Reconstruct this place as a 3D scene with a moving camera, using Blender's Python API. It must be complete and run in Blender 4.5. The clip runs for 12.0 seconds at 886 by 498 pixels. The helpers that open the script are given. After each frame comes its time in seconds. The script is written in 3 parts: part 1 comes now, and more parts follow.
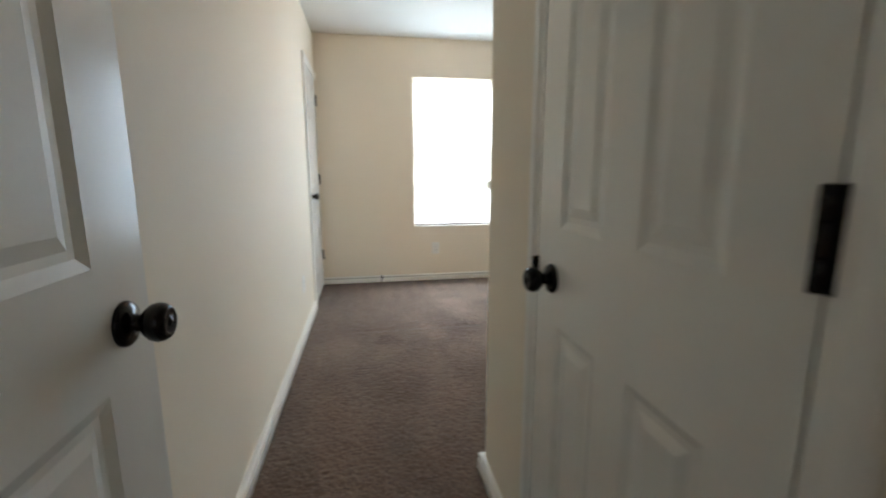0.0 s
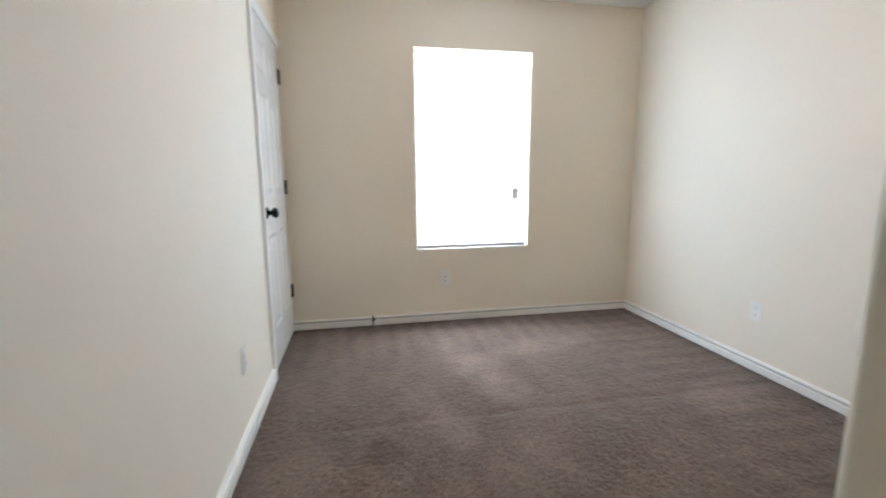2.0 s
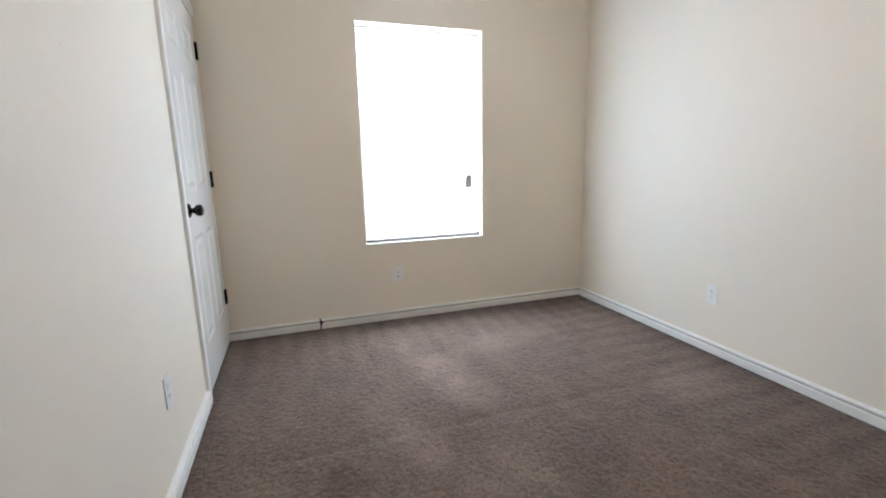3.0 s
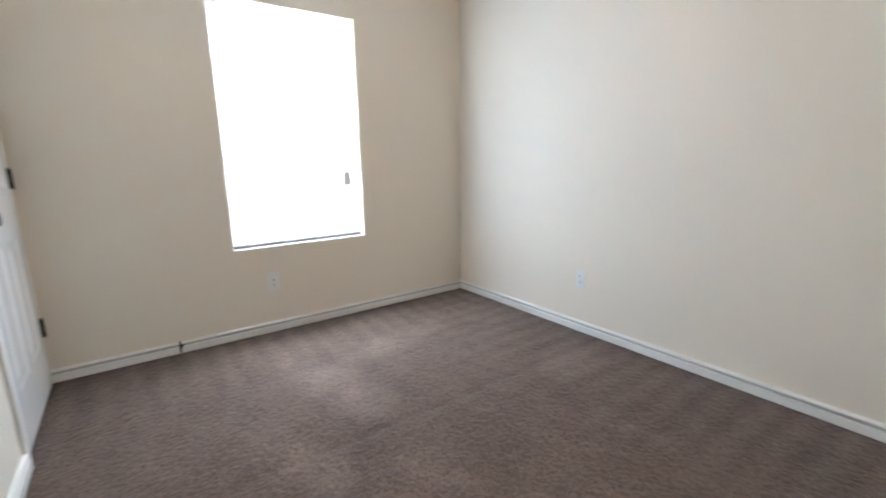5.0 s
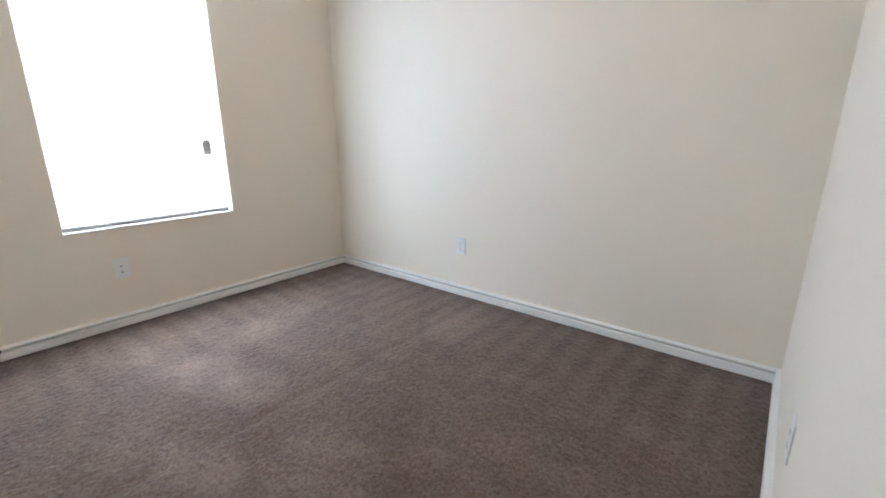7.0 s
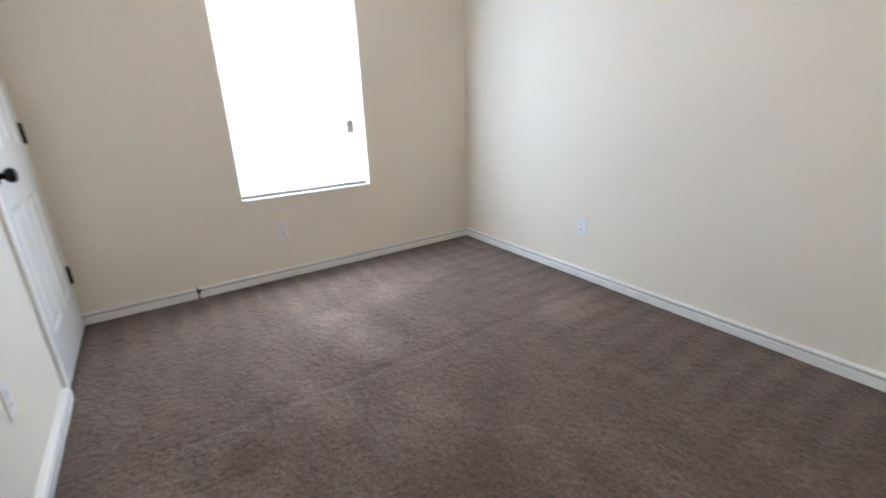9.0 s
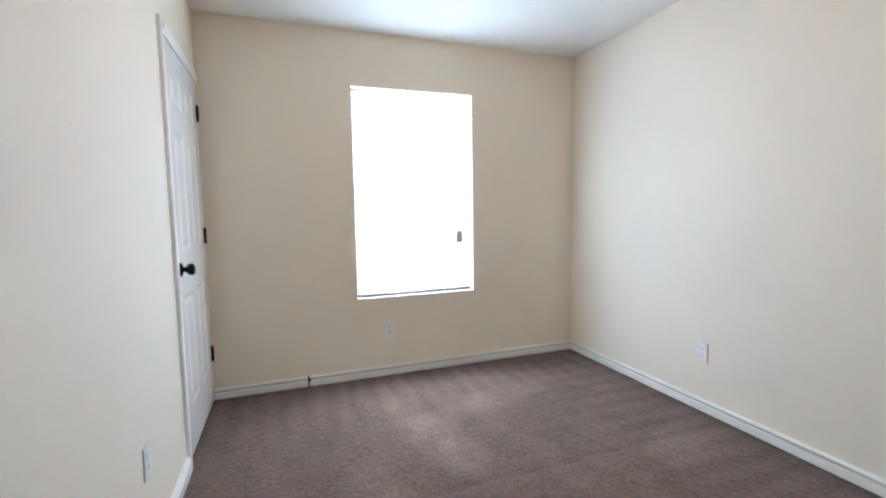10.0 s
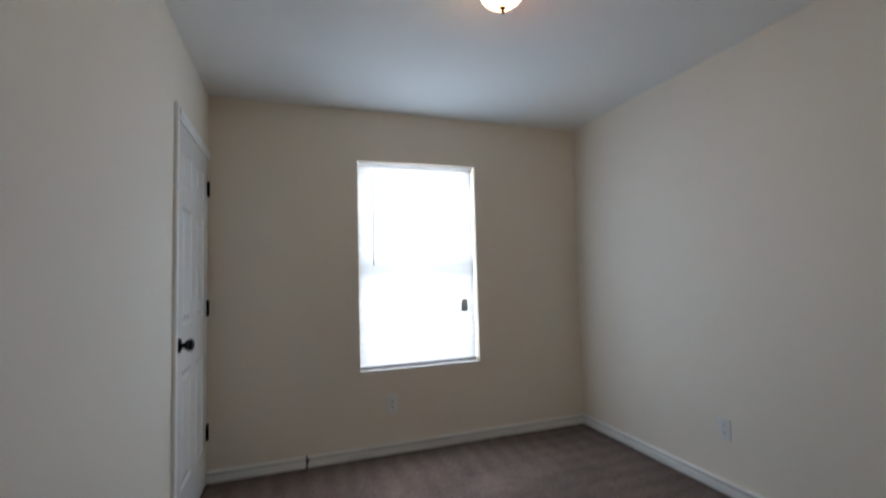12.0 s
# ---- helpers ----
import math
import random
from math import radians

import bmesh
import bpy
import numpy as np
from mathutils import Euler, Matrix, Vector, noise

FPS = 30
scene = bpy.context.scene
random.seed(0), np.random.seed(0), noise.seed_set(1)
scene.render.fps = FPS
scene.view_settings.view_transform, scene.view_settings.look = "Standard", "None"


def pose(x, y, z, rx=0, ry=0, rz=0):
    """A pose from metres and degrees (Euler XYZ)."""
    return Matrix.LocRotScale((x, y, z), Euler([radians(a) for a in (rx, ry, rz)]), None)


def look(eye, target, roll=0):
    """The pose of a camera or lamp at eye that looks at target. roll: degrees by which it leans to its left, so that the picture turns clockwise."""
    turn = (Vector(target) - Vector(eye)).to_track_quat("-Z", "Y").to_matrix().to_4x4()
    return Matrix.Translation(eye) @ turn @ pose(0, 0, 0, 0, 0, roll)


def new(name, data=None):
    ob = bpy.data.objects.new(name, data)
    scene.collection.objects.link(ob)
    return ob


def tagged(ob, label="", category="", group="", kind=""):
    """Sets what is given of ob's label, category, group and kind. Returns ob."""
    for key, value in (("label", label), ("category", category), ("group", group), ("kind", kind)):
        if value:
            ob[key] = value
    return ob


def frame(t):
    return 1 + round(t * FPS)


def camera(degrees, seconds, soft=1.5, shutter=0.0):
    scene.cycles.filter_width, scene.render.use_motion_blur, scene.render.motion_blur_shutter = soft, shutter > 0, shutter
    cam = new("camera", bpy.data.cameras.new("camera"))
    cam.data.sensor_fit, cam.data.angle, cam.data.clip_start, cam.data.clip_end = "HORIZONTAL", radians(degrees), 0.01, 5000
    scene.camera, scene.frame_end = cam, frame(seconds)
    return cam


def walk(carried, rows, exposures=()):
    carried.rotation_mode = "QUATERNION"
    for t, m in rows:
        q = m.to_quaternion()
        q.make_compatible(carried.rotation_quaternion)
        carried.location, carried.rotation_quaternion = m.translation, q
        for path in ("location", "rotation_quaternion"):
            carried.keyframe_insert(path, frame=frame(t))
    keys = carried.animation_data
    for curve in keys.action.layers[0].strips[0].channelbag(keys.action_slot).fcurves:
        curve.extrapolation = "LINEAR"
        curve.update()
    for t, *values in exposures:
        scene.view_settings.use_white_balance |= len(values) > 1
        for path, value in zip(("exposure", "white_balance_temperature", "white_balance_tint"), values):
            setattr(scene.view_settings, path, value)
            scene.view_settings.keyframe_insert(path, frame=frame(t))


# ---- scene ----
cam = camera(91.1, 12.0, soft=1.9, shutter=0.45)
PATH = [
    (0, (0.469, -4.531, 1.149), (0.804, -2.591, 0.798), -0.1),
    (0.2, (0.465, -4.414, 1.133), (0.665, -2.455, 0.781), -1.1),
    (0.3, (0.456, -4.314, 1.143), (0.627, -2.345, 0.834), -0.6),
    (0.5, (0.462, -4.178, 1.176), (0.621, -2.206, 0.878), -0.2),
    (0.8, (0.461, -3.992, 1.144), (0.590, -2.029, 0.783), -0.1),
    (1, (0.499, -3.845, 1.131), (0.538, -1.874, 0.793), -0.6),
    (1.2, (0.525, -3.73, 1.129), (0.512, -1.747, 0.869), -0.8),
    (1.5, (0.511, -3.537, 1.14), (0.572, -1.556, 0.869), -0.4),
    (1.7, (0.542, -3.468, 1.146), (0.658, -1.493, 0.854), -0.3),
    (2, (0.511, -3.319, 1.13), (0.886, -1.381, 0.808), -0.4),
    (2.2, (0.525, -3.25, 1.13), (1.007, -1.332, 0.833), -0.5),
    (2.5, (0.491, -3.147, 1.127), (1.124, -1.284, 0.768), -1.7),
    (2.7, (0.489, -3.113, 1.137), (1.111, -1.251, 0.757), -1.3),
    (4.3, (0.427, -2.99, 1.134), (1.272, -1.215, 0.765), -0.9),
    (4.5, (0.392, -2.961, 1.141), (1.316, -1.229, 0.76), -0.9),
    (5, (0.452, -2.957, 1.132), (1.595, -1.367, 0.725), -1.0),
    (5.5, (0.462, -2.964, 1.109), (1.903, -1.642, 0.687), -0.6),
    (6, (0.475, -2.963, 1.108), (1.999, -1.75, 0.655), -1.2),
    (6.5, (0.462, -2.953, 1.107), (1.979, -1.747, 0.615), -0.8),
    (6.7, (0.448, -2.946, 1.109), (1.97, -1.75, 0.605), -0.2),
    (8.3, (0.45, -2.968, 1.141), (1.776, -1.626, 0.477), -1.8),
    (8.5, (0.463, -2.99, 1.134), (1.726, -1.592, 0.464), -1.5),
    (9, (0.492, -3.043, 1.163), (1.535, -1.464, 0.516), -1.9),
    (9.5, (0.474, -3.078, 1.149), (1.302, -1.306, 0.727), -2.6),
    (10, (0.486, -3.103, 1.205), (1.162, -1.229, 1.03), -0.9),
    (10.2, (0.500, -3.115, 1.188), (1.134, -1.221, 1.082), -1.3),
    (10.5, (0.488, -3.102, 1.211), (1.11, -1.202, 1.15), -1.2),
    (10.8, (0.495, -3.092, 1.239), (1.110, -1.189, 1.264), -1.5),
    (11, (0.474, -3.073, 1.258), (1.132, -1.189, 1.391), -1.3),
    (11.2, (0.518, -3.076, 1.281), (1.171, -1.206, 1.557), -1.5),
    (11.5, (0.513, -3.089, 1.283), (1.21, -1.253, 1.66), -1.7),
    (11.8, (0.517, -3.088, 1.275), (1.179, -1.219, 1.533), -1.5),
    (12, (0.513, -3.091, 1.247), (1.165, -1.204, 1.362), -1.5),
]
walk(cam, [(t, look(eye, target, roll)) for t, eye, target, roll in PATH],
     exposures=[(0, -0.26, 7350, 14), (1.0, -0.12, 7100, 14.5), (2.5, -0.29, 6830, 17), (6.5, -0.22, 6600, 17), (9, -0.2, 6570, 17.5), (10.5, -0.42, 6570, 17), (10.8, -0.6, 6600, 17), (11.0, -0.74, 6620, 17), (11.5, -1.14, 6640, 17.5), (12, -1.68, 6640, 17.5)])

# ---- light ----
world = bpy.data.worlds.new("sky")
scene.world = world
world.use_nodes = True
wn = world.node_tree
sky = wn.nodes.new("ShaderNodeTexSky")
sky.sky_type = "NISHITA"
sky.sun_disc = False
sky.sun_elevation, sky.sun_rotation = radians(48), radians(150)
wn.links.new(sky.outputs[0], wn.nodes["Background"].inputs[0])
wn.nodes["Background"].inputs[1].default_value = 0.12

sun_data = bpy.data.lights.new("sun", "SUN")
sun_data.energy, sun_data.angle, sun_data.color = 3.0, radians(0.5), (1.0, 0.95, 0.88)
sun = new("sun", sun_data)
sun.matrix_world = look((3, -6, 9), (0, 0, 0))


def area_lamp(name, eye, target, sx, sy, watts, color):
    data = bpy.data.lights.new(name, "AREA")
    data.shape, data.size, data.size_y, data.energy, data.color = "RECTANGLE", sx, sy, watts, color
    ob = new(name, data)
    ob.matrix_world = look(eye, target)
    return ob


# daylight of the window: the part that the blind lets into the room, and the sky in front of the glass
area_lamp("window_daylight", (1.403, 0.008, 1.325), (1.403, -2, 1.325), 0.88, 1.46, 35, (0.40, 0.68, 1.0)).data.spread = radians(180)
area_lamp("sky_daylight", (1.403, 0.75, 1.5), (1.403, 0.0, 1.32), 1.5, 1.9, 540, (0.72, 0.86, 1.0))

# ---- materials ----


def material(name, color, rough=0.6, metal=0.0, spots=0.05, spot_size=3.0, grain=0.0, grain_size=400.0,
             bump=0.0, bump_size=120.0, coat=0.0, spec=0.5):
    """Painted or plain surface with broad unevenness, fine grain and relief, in metres of the object's own space."""
    m = bpy.data.materials.new(name)
    m.use_nodes = True
    nt = m.node_tree
    bs = nt.nodes["Principled BSDF"]
    bs.inputs["Roughness"].default_value = rough
    bs.inputs["Metallic"].default_value = metal
    bs.inputs["Coat Weight"].default_value = coat
    bs.inputs["Specular IOR Level"].default_value = spec
    geo = nt.nodes.new("ShaderNodeNewGeometry")
    big = nt.nodes.new("ShaderNodeTexNoise")
    big.inputs["Scale"].default_value, big.inputs["Detail"].default_value = spot_size, 4
    nt.links.new(geo.outputs["Position"], big.inputs["Vector"])
    fine = nt.nodes.new("ShaderNodeTexNoise")
    fine.inputs["Scale"].default_value, fine.inputs["Detail"].default_value = grain_size, 2
    nt.links.new(geo.outputs["Position"], fine.inputs["Vector"])
    val = nt.nodes.new("ShaderNodeMath")
    val.operation = "MULTIPLY_ADD"
    nt.links.new(big.outputs["Fac"], val.inputs[0])
    val.inputs[1].default_value, val.inputs[2].default_value = 2 * spots, 1 - spots
    val2 = nt.nodes.new("ShaderNodeMath")
    val2.operation = "MULTIPLY_ADD"
    nt.links.new(fine.outputs["Fac"], val2.inputs[0])
    val2.inputs[1].default_value = 2 * grain
    nt.links.new(val.outputs[0], val2.inputs[2])
    shift = nt.nodes.new("ShaderNodeMath")
    shift.operation = "SUBTRACT"
    nt.links.new(val2.outputs[0], shift.inputs[0])
    shift.inputs[1].default_value = grain
    hsv = nt.nodes.new("ShaderNodeHueSaturation")
    hsv.inputs["Color"].default_value = (*color, 1)
    nt.links.new(shift.outputs[0], hsv.inputs["Value"])
    nt.links.new(hsv.outputs[0], bs.inputs["Base Color"])
    if bump:
        rel = nt.nodes.new("ShaderNodeTexNoise")
        rel.inputs["Scale"].default_value, rel.inputs["Detail"].default_value = bump_size, 3
        nt.links.new(geo.outputs["Position"], rel.inputs["Vector"])
        bp = nt.nodes.new("ShaderNodeBump")
        bp.inputs["Strength"].default_value, bp.inputs["Distance"].default_value = bump, 0.002
        nt.links.new(rel.outputs["Fac"], bp.inputs["Height"])
        nt.links.new(bp.outputs[0], bs.inputs["Normal"])
    return m


def carpet_material():
    m = bpy.data.materials.new("taupe_carpet")
    m.use_nodes = True
    nt = m.node_tree
    bs = nt.nodes["Principled BSDF"]
    bs.inputs["Roughness"].default_value = 0.95
    bs.inputs["Specular IOR Level"].default_value = 0.1
    bs.inputs["Sheen Weight"].default_value = 0.25
    bs.inputs["Sheen Roughness"].default_value = 0.4
    geo = nt.nodes.new("ShaderNodeNewGeometry")

    def tex(scale, detail, rough=0.5, distort=0.0):
        n = nt.nodes.new("ShaderNodeTexNoise")
        n.inputs["Scale"].default_value, n.inputs["Detail"].default_value = scale, detail
        n.inputs["Roughness"].default_value, n.inputs["Distortion"].default_value = rough, distort
        nt.links.new(geo.outputs["Position"], n.inputs["Vector"])
        return n

    def ramp(src, *stops):
        r = nt.nodes.new("ShaderNodeValToRGB")
        els = r.color_ramp.elements
        els[0].position, els[0].color = stops[0][0], (*stops[0][1], 1)
        els[1].position, els[1].color = stops[-1][0], (*stops[-1][1], 1)
        for p, c in stops[1:-1]:
            els.new(p).color = (*c, 1)
        nt.links.new(src, r.inputs[0])
        return r.outputs[0]

    def mul(a, b):
        n = nt.nodes.new("ShaderNodeMix")
        n.data_type, n.blend_type = "RGBA", "MULTIPLY"
        n.inputs[0].default_value = 1
        nt.links.new(a, n.inputs[6])
        nt.links.new(b, n.inputs[7])
        return n.outputs[2]

    def wire(src, node, socket):
        nt.links.new(src, node.inputs[socket])
        return node

    def arith(op, a, b, c=None):
        n = nt.nodes.new("ShaderNodeMath")
        n.operation = op
        for k, v in enumerate((a, b, c)):
            if v is None:
                continue
            if isinstance(v, (int, float)):
                n.inputs[k].default_value = v
            else:
                nt.links.new(v, n.inputs[k])
        return n.outputs[0]

    def grey(a, b):
        return (a, (b, b, b))

    # tufts: shade between fibre ends put into the colour as dark flecks, and finer yarn grain
    tufts = ramp(tex(88, 4, 0.70).outputs["Fac"], (0.28, (0.076, 0.050, 0.038)), (0.48, (0.143, 0.098, 0.075)), (0.72, (0.215, 0.152, 0.119)))
    yarn = ramp(tex(240, 2).outputs["Fac"], grey(0.3, 0.88), grey(0.7, 1.12))
    # broad lay of the pile
    lay = nt.nodes.new("ShaderNodeMapping")
    lay.inputs["Scale"].default_value = (5.0, 2.6, 1.0)
    lay.inputs["Rotation"].default_value = (0, 0, 0.25)
    wire(geo.outputs["Position"], lay, "Vector")
    strokes = wire(lay.outputs[0], tex(1.0, 3, 0.55, 0.7), "Vector")
    brushed = ramp(strokes.outputs["Fac"], grey(0.34, 0.89), grey(0.5, 1.0), grey(0.68, 1.12))
    broad = ramp(tex(1.2, 3, 0.55).outputs["Fac"], (0.32, (0.95, 0.945, 0.94)), (0.66, (1.04, 1.04, 1.045)))

    # vacuum strokes that run up to the right wall and to the window wall
    where = nt.nodes.new("ShaderNodeSeparateXYZ")
    wire(geo.outputs["Position"], where, 0)

    def combed(direction, coord, start, full, depth):
        w = nt.nodes.new("ShaderNodeTexWave")
        w.wave_type, w.bands_direction = "BANDS", direction
        w.inputs["Scale"].default_value, w.inputs["Distortion"].default_value = 2.2, 1.7
        w.inputs["Detail"].default_value, w.inputs["Detail Scale"].default_value = 2, 1.3
        wire(geo.outputs["Position"], w, "Vector")
        near = nt.nodes.new("ShaderNodeMapRange")
        near.inputs["From Min"].default_value, near.inputs["From Max"].default_value = start, full
        wire(where.outputs[coord], near, "Value")
        return arith("MULTIPLY", arith("MULTIPLY_ADD", w.outputs["Fac"], 2 * depth, -depth), near.outputs[0])

    level = arith("ADD", combed("Y", "X", 1.75, 2.4, 0.12), combed("X", "Y", -0.85, -0.25, 0.12))

    # brushed footmarks and old stains, with ragged rims
    warp = nt.nodes.new("ShaderNodeVectorMath")
    warp.operation = "MULTIPLY_ADD"
    wire(tex(7, 4, 0.6).outputs["Color"], warp, 0)
    warp.inputs[1].default_value = (0.14, 0.14, 0)
    wire(geo.outputs["Position"], warp, 2)
    for x, y, rx, ry, turn, strength in ((1.26, -1.19, 0.13, 0.15, 0.3, 0.40), (0.79, -1.27, 0.11, 0.21, -0.2, 0.18), (1.21, -0.90, 0.13, 0.21, 0.2, 0.28),
                                         (1.73, -0.65, 0.32, 0.12, 0.2, 0.26), (2.33, -1.49, 0.24, 0.15, 0.1, 0.28), (1.09, -0.70, 0.11, 0.25, 0.1, 0.14),
                                         (0.90, -1.51, 0.10, 0.18, 0.2, 0.26), (1.15, -1.86, 0.16, 0.23, -0.3, 0.20), (0.24, -1.79, 0.16, 0.23, 0.0, 0.20),
                                         (0.58, -1.63, 0.08, 0.09, 0.4, -0.30), (0.60, -2.29, 0.16, 0.20, 0.0, -0.22), (1.12, -2.12, 0.23, 0.20, 0.3, -0.16)):
        spot = nt.nodes.new("ShaderNodeMapping")
        spot.vector_type = "TEXTURE"
        spot.inputs["Location"].default_value = (x + 0.07, y + 0.07, 0)
        spot.inputs["Rotation"].default_value = (0, 0, turn)
        spot.inputs["Scale"].default_value = (rx * 1.35, ry * 1.35, 1)
        wire(warp.outputs[0], spot, "Vector")
        ball = nt.nodes.new("ShaderNodeTexGradient")
        ball.gradient_type = "SPHERICAL"
        wire(spot.outputs[0], ball, "Vector")
        level = arith("MULTIPLY_ADD", arith("MINIMUM", arith("MULTIPLY", ball.outputs["Fac"], 2.2), 1.0), strength, level)
    marks = nt.nodes.new("ShaderNodeCombineColor")
    for k, gain in enumerate((0.90, 1.0, 1.10)):
        wire(arith("MULTIPLY_ADD", level, gain, 1.0), marks, k)
    wire(mul(mul(mul(mul(tufts, yarn), brushed), broad), marks.outputs[0]), bs, "Base Color")
    bp = nt.nodes.new("ShaderNodeBump")
    bp.inputs["Strength"].default_value, bp.inputs["Distance"].default_value = 0.8, 0.006
    wire(tex(66, 3, 0.6).outputs["Fac"], bp, "Height")
    wire(bp.outputs[0], bs, "Normal")
    return m


def blind_material():
    m = bpy.data.materials.new("white_vinyl_slat")
    m.use_nodes = True
    nt = m.node_tree
    bs = nt.nodes["Principled BSDF"]
    bs.inputs["Base Color"].default_value = (0.85, 0.85, 0.83, 1)
    bs.inputs["Roughness"].default_value = 0.4
    info = nt.nodes.new("ShaderNodeObjectInfo")
    tone = nt.nodes.new("ShaderNodeMapRange")
    tone.inputs["To Min"].default_value, tone.inputs["To Max"].default_value = 0.72, 0.85
    nt.links.new(info.outputs["Random"], tone.inputs["Value"])
    tr = nt.nodes.new("ShaderNodeBsdfTranslucent")
    nt.links.new(tone.outputs[0], tr.inputs["Color"])
    mix = nt.nodes.new("ShaderNodeMixShader")
    mix.inputs[0].default_value = 0.5
    nt.links.new(bs.outputs[0], mix.inputs[1])
    nt.links.new(tr.outputs[0], mix.inputs[2])
    nt.links.new(mix.outputs[0], nt.nodes["Material Output"].inputs[0])
    return m


def glass_material():
    m = bpy.data.materials.new("clear_glass")
    m.use_nodes = True
    bs = m.node_tree.nodes["Principled BSDF"]
    bs.inputs["Base Color"].default_value = (0.95, 0.98, 0.97, 1)
    bs.inputs["Roughness"].default_value = 0.02
    bs.inputs["Transmission Weight"].default_value = 1
    bs.inputs["IOR"].default_value = 1.45
    return m


def lit_glass_material():
    m = bpy.data.materials.new("lit_alabaster_glass")
    m.use_nodes = True
    nt = m.node_tree
    bs = nt.nodes["Principled BSDF"]
    bs.inputs["Base Color"].default_value = (0.9, 0.82, 0.68, 1)
    bs.inputs["Roughness"].default_value = 0.25
    co = nt.nodes.new("ShaderNodeNewGeometry")
    sw = nt.nodes.new("ShaderNodeTexNoise")
    sw.inputs["Scale"].default_value, sw.inputs["Distortion"].default_value = 9, 1.5
    nt.links.new(co.outputs["Position"], sw.inputs["Vector"])
    rp = nt.nodes.new("ShaderNodeValToRGB")
    rp.color_ramp.elements[0].color, rp.color_ramp.elements[0].position = (1.0, 0.20, 0.035, 1), 0.30
    rp.color_ramp.elements[1].color, rp.color_ramp.elements[1].position = (1.0, 0.69, 0.33, 1), 0.52
    nt.links.new(sw.outputs["Fac"], rp.inputs[0])
    nt.links.new(rp.outputs[0], bs.inputs["Emission Color"])
    bs.inputs["Emission Strength"].default_value = 40.0
    return m


WALL = material("cream_wall_paint", (0.862, 0.772, 0.638), 0.72, spots=0.025, spot_size=1.6, grain=0.015, grain_size=160, bump=0.22, bump_size=170)
CEIL = material("white_ceiling_paint", (0.87, 0.825, 0.755), 0.85, spots=0.03, spot_size=2.0, bump=0.5, bump_size=90)
TRIM = material("white_trim_paint", (0.88, 0.85, 0.79), 0.35, spots=0.03, spot_size=5, grain=0.02, grain_size=220, bump=0.06, bump_size=60)
DOOR = material("white_door_paint", (0.85, 0.825, 0.765), 0.26, spots=0.03, spot_size=4, grain=0.015, grain_size=240, bump=0.07, bump_size=50)
VINYL = material("white_vinyl", (0.82, 0.82, 0.80), 0.35, spots=0.02)
PLATE = material("white_plastic", (0.85, 0.825, 0.77), 0.30, spots=0.02)
SLOT = material("dark_slot", (0.03, 0.03, 0.03), 0.6)
JACK = material("grey_jack", (0.22, 0.22, 0.22), 0.5)
BRONZE = material("oil_rubbed_bronze", (0.0075, 0.0055, 0.005), 0.16, metal=0.0, spots=0.3, spot_size=60, spec=0.22)
LAMP_RING = material("dark_bronze_ring", (0.045, 0.022, 0.014), 0.32, metal=0.6, spots=0.3, spot_size=40)
CHROME = material("chrome", (0.36, 0.36, 0.36), 0.25, metal=1.0, spots=0.1)
# off-white rail with its backlit shade put into a darker grey
SHADED_RAIL = material("shaded_white_rail", (0.30, 0.30, 0.29), 0.45, spots=0.04)
TAG = material("grey_paper_tag", (0.55, 0.55, 0.54), 0.7, spots=0.08, spot_size=40)
CORD = material("white_cord", (0.7, 0.7, 0.68), 0.8)
GROUND = material("pale_gravel", (0.30, 0.27, 0.23), 0.9, spots=0.2, spot_size=2, grain=0.2, grain_size=60)
DARKGAP = material("dark_gap", (0.02, 0.017, 0.015), 0.9)
GROOVE_SHADE = material("groove_shade_grey", (0.58, 0.55, 0.50), 0.9, spots=0.12, spot_size=9)
CARPET = carpet_material()
SLAT = blind_material()
GLASS = glass_material()
LIT = lit_glass_material()

# ---- mesh helpers ----


def mesh_of(name, bm, mat, smooth=False):
    bmesh.ops.recalc_face_normals(bm, faces=bm.faces)
    me = bpy.data.meshes.new(name)
    bm.to_mesh(me)
    bm.free()
    me.materials.append(mat)
    if smooth:
        for p in me.polygons:
            p.use_smooth = True
    return me


def part(name, bm, mat, parent=None, label="", smooth=False, at=None):
    ob = new(name, mesh_of(name, bm, mat, smooth))
    if parent:
        ob.parent = parent
    if at is not None:
        ob.matrix_basis = at
    if label:
        ob["label"] = label
    return ob


def add_box(bm, x0, y0, z0, x1, y1, z1, bevel=0.0):
    vs = [bm.verts.new((x, y, z)) for x in (x0, x1) for y in (y0, y1) for z in (z0, z1)]
    fs = [bm.faces.new([vs[i] for i in q]) for q in ((0, 1, 3, 2), (4, 6, 7, 5), (0, 4, 5, 1), (2, 3, 7, 6), (0, 2, 6, 4), (1, 5, 7, 3))]
    if bevel:
        bmesh.ops.bevel(bm, geom=list({e for f in fs for e in f.edges}), offset=bevel, segments=2, affect="EDGES", profile=0.5)
    return bm


def box(x0, y0, z0, x1, y1, z1, bevel=0.0):
    return add_box(bmesh.new(), x0, y0, z0, x1, y1, z1, bevel)


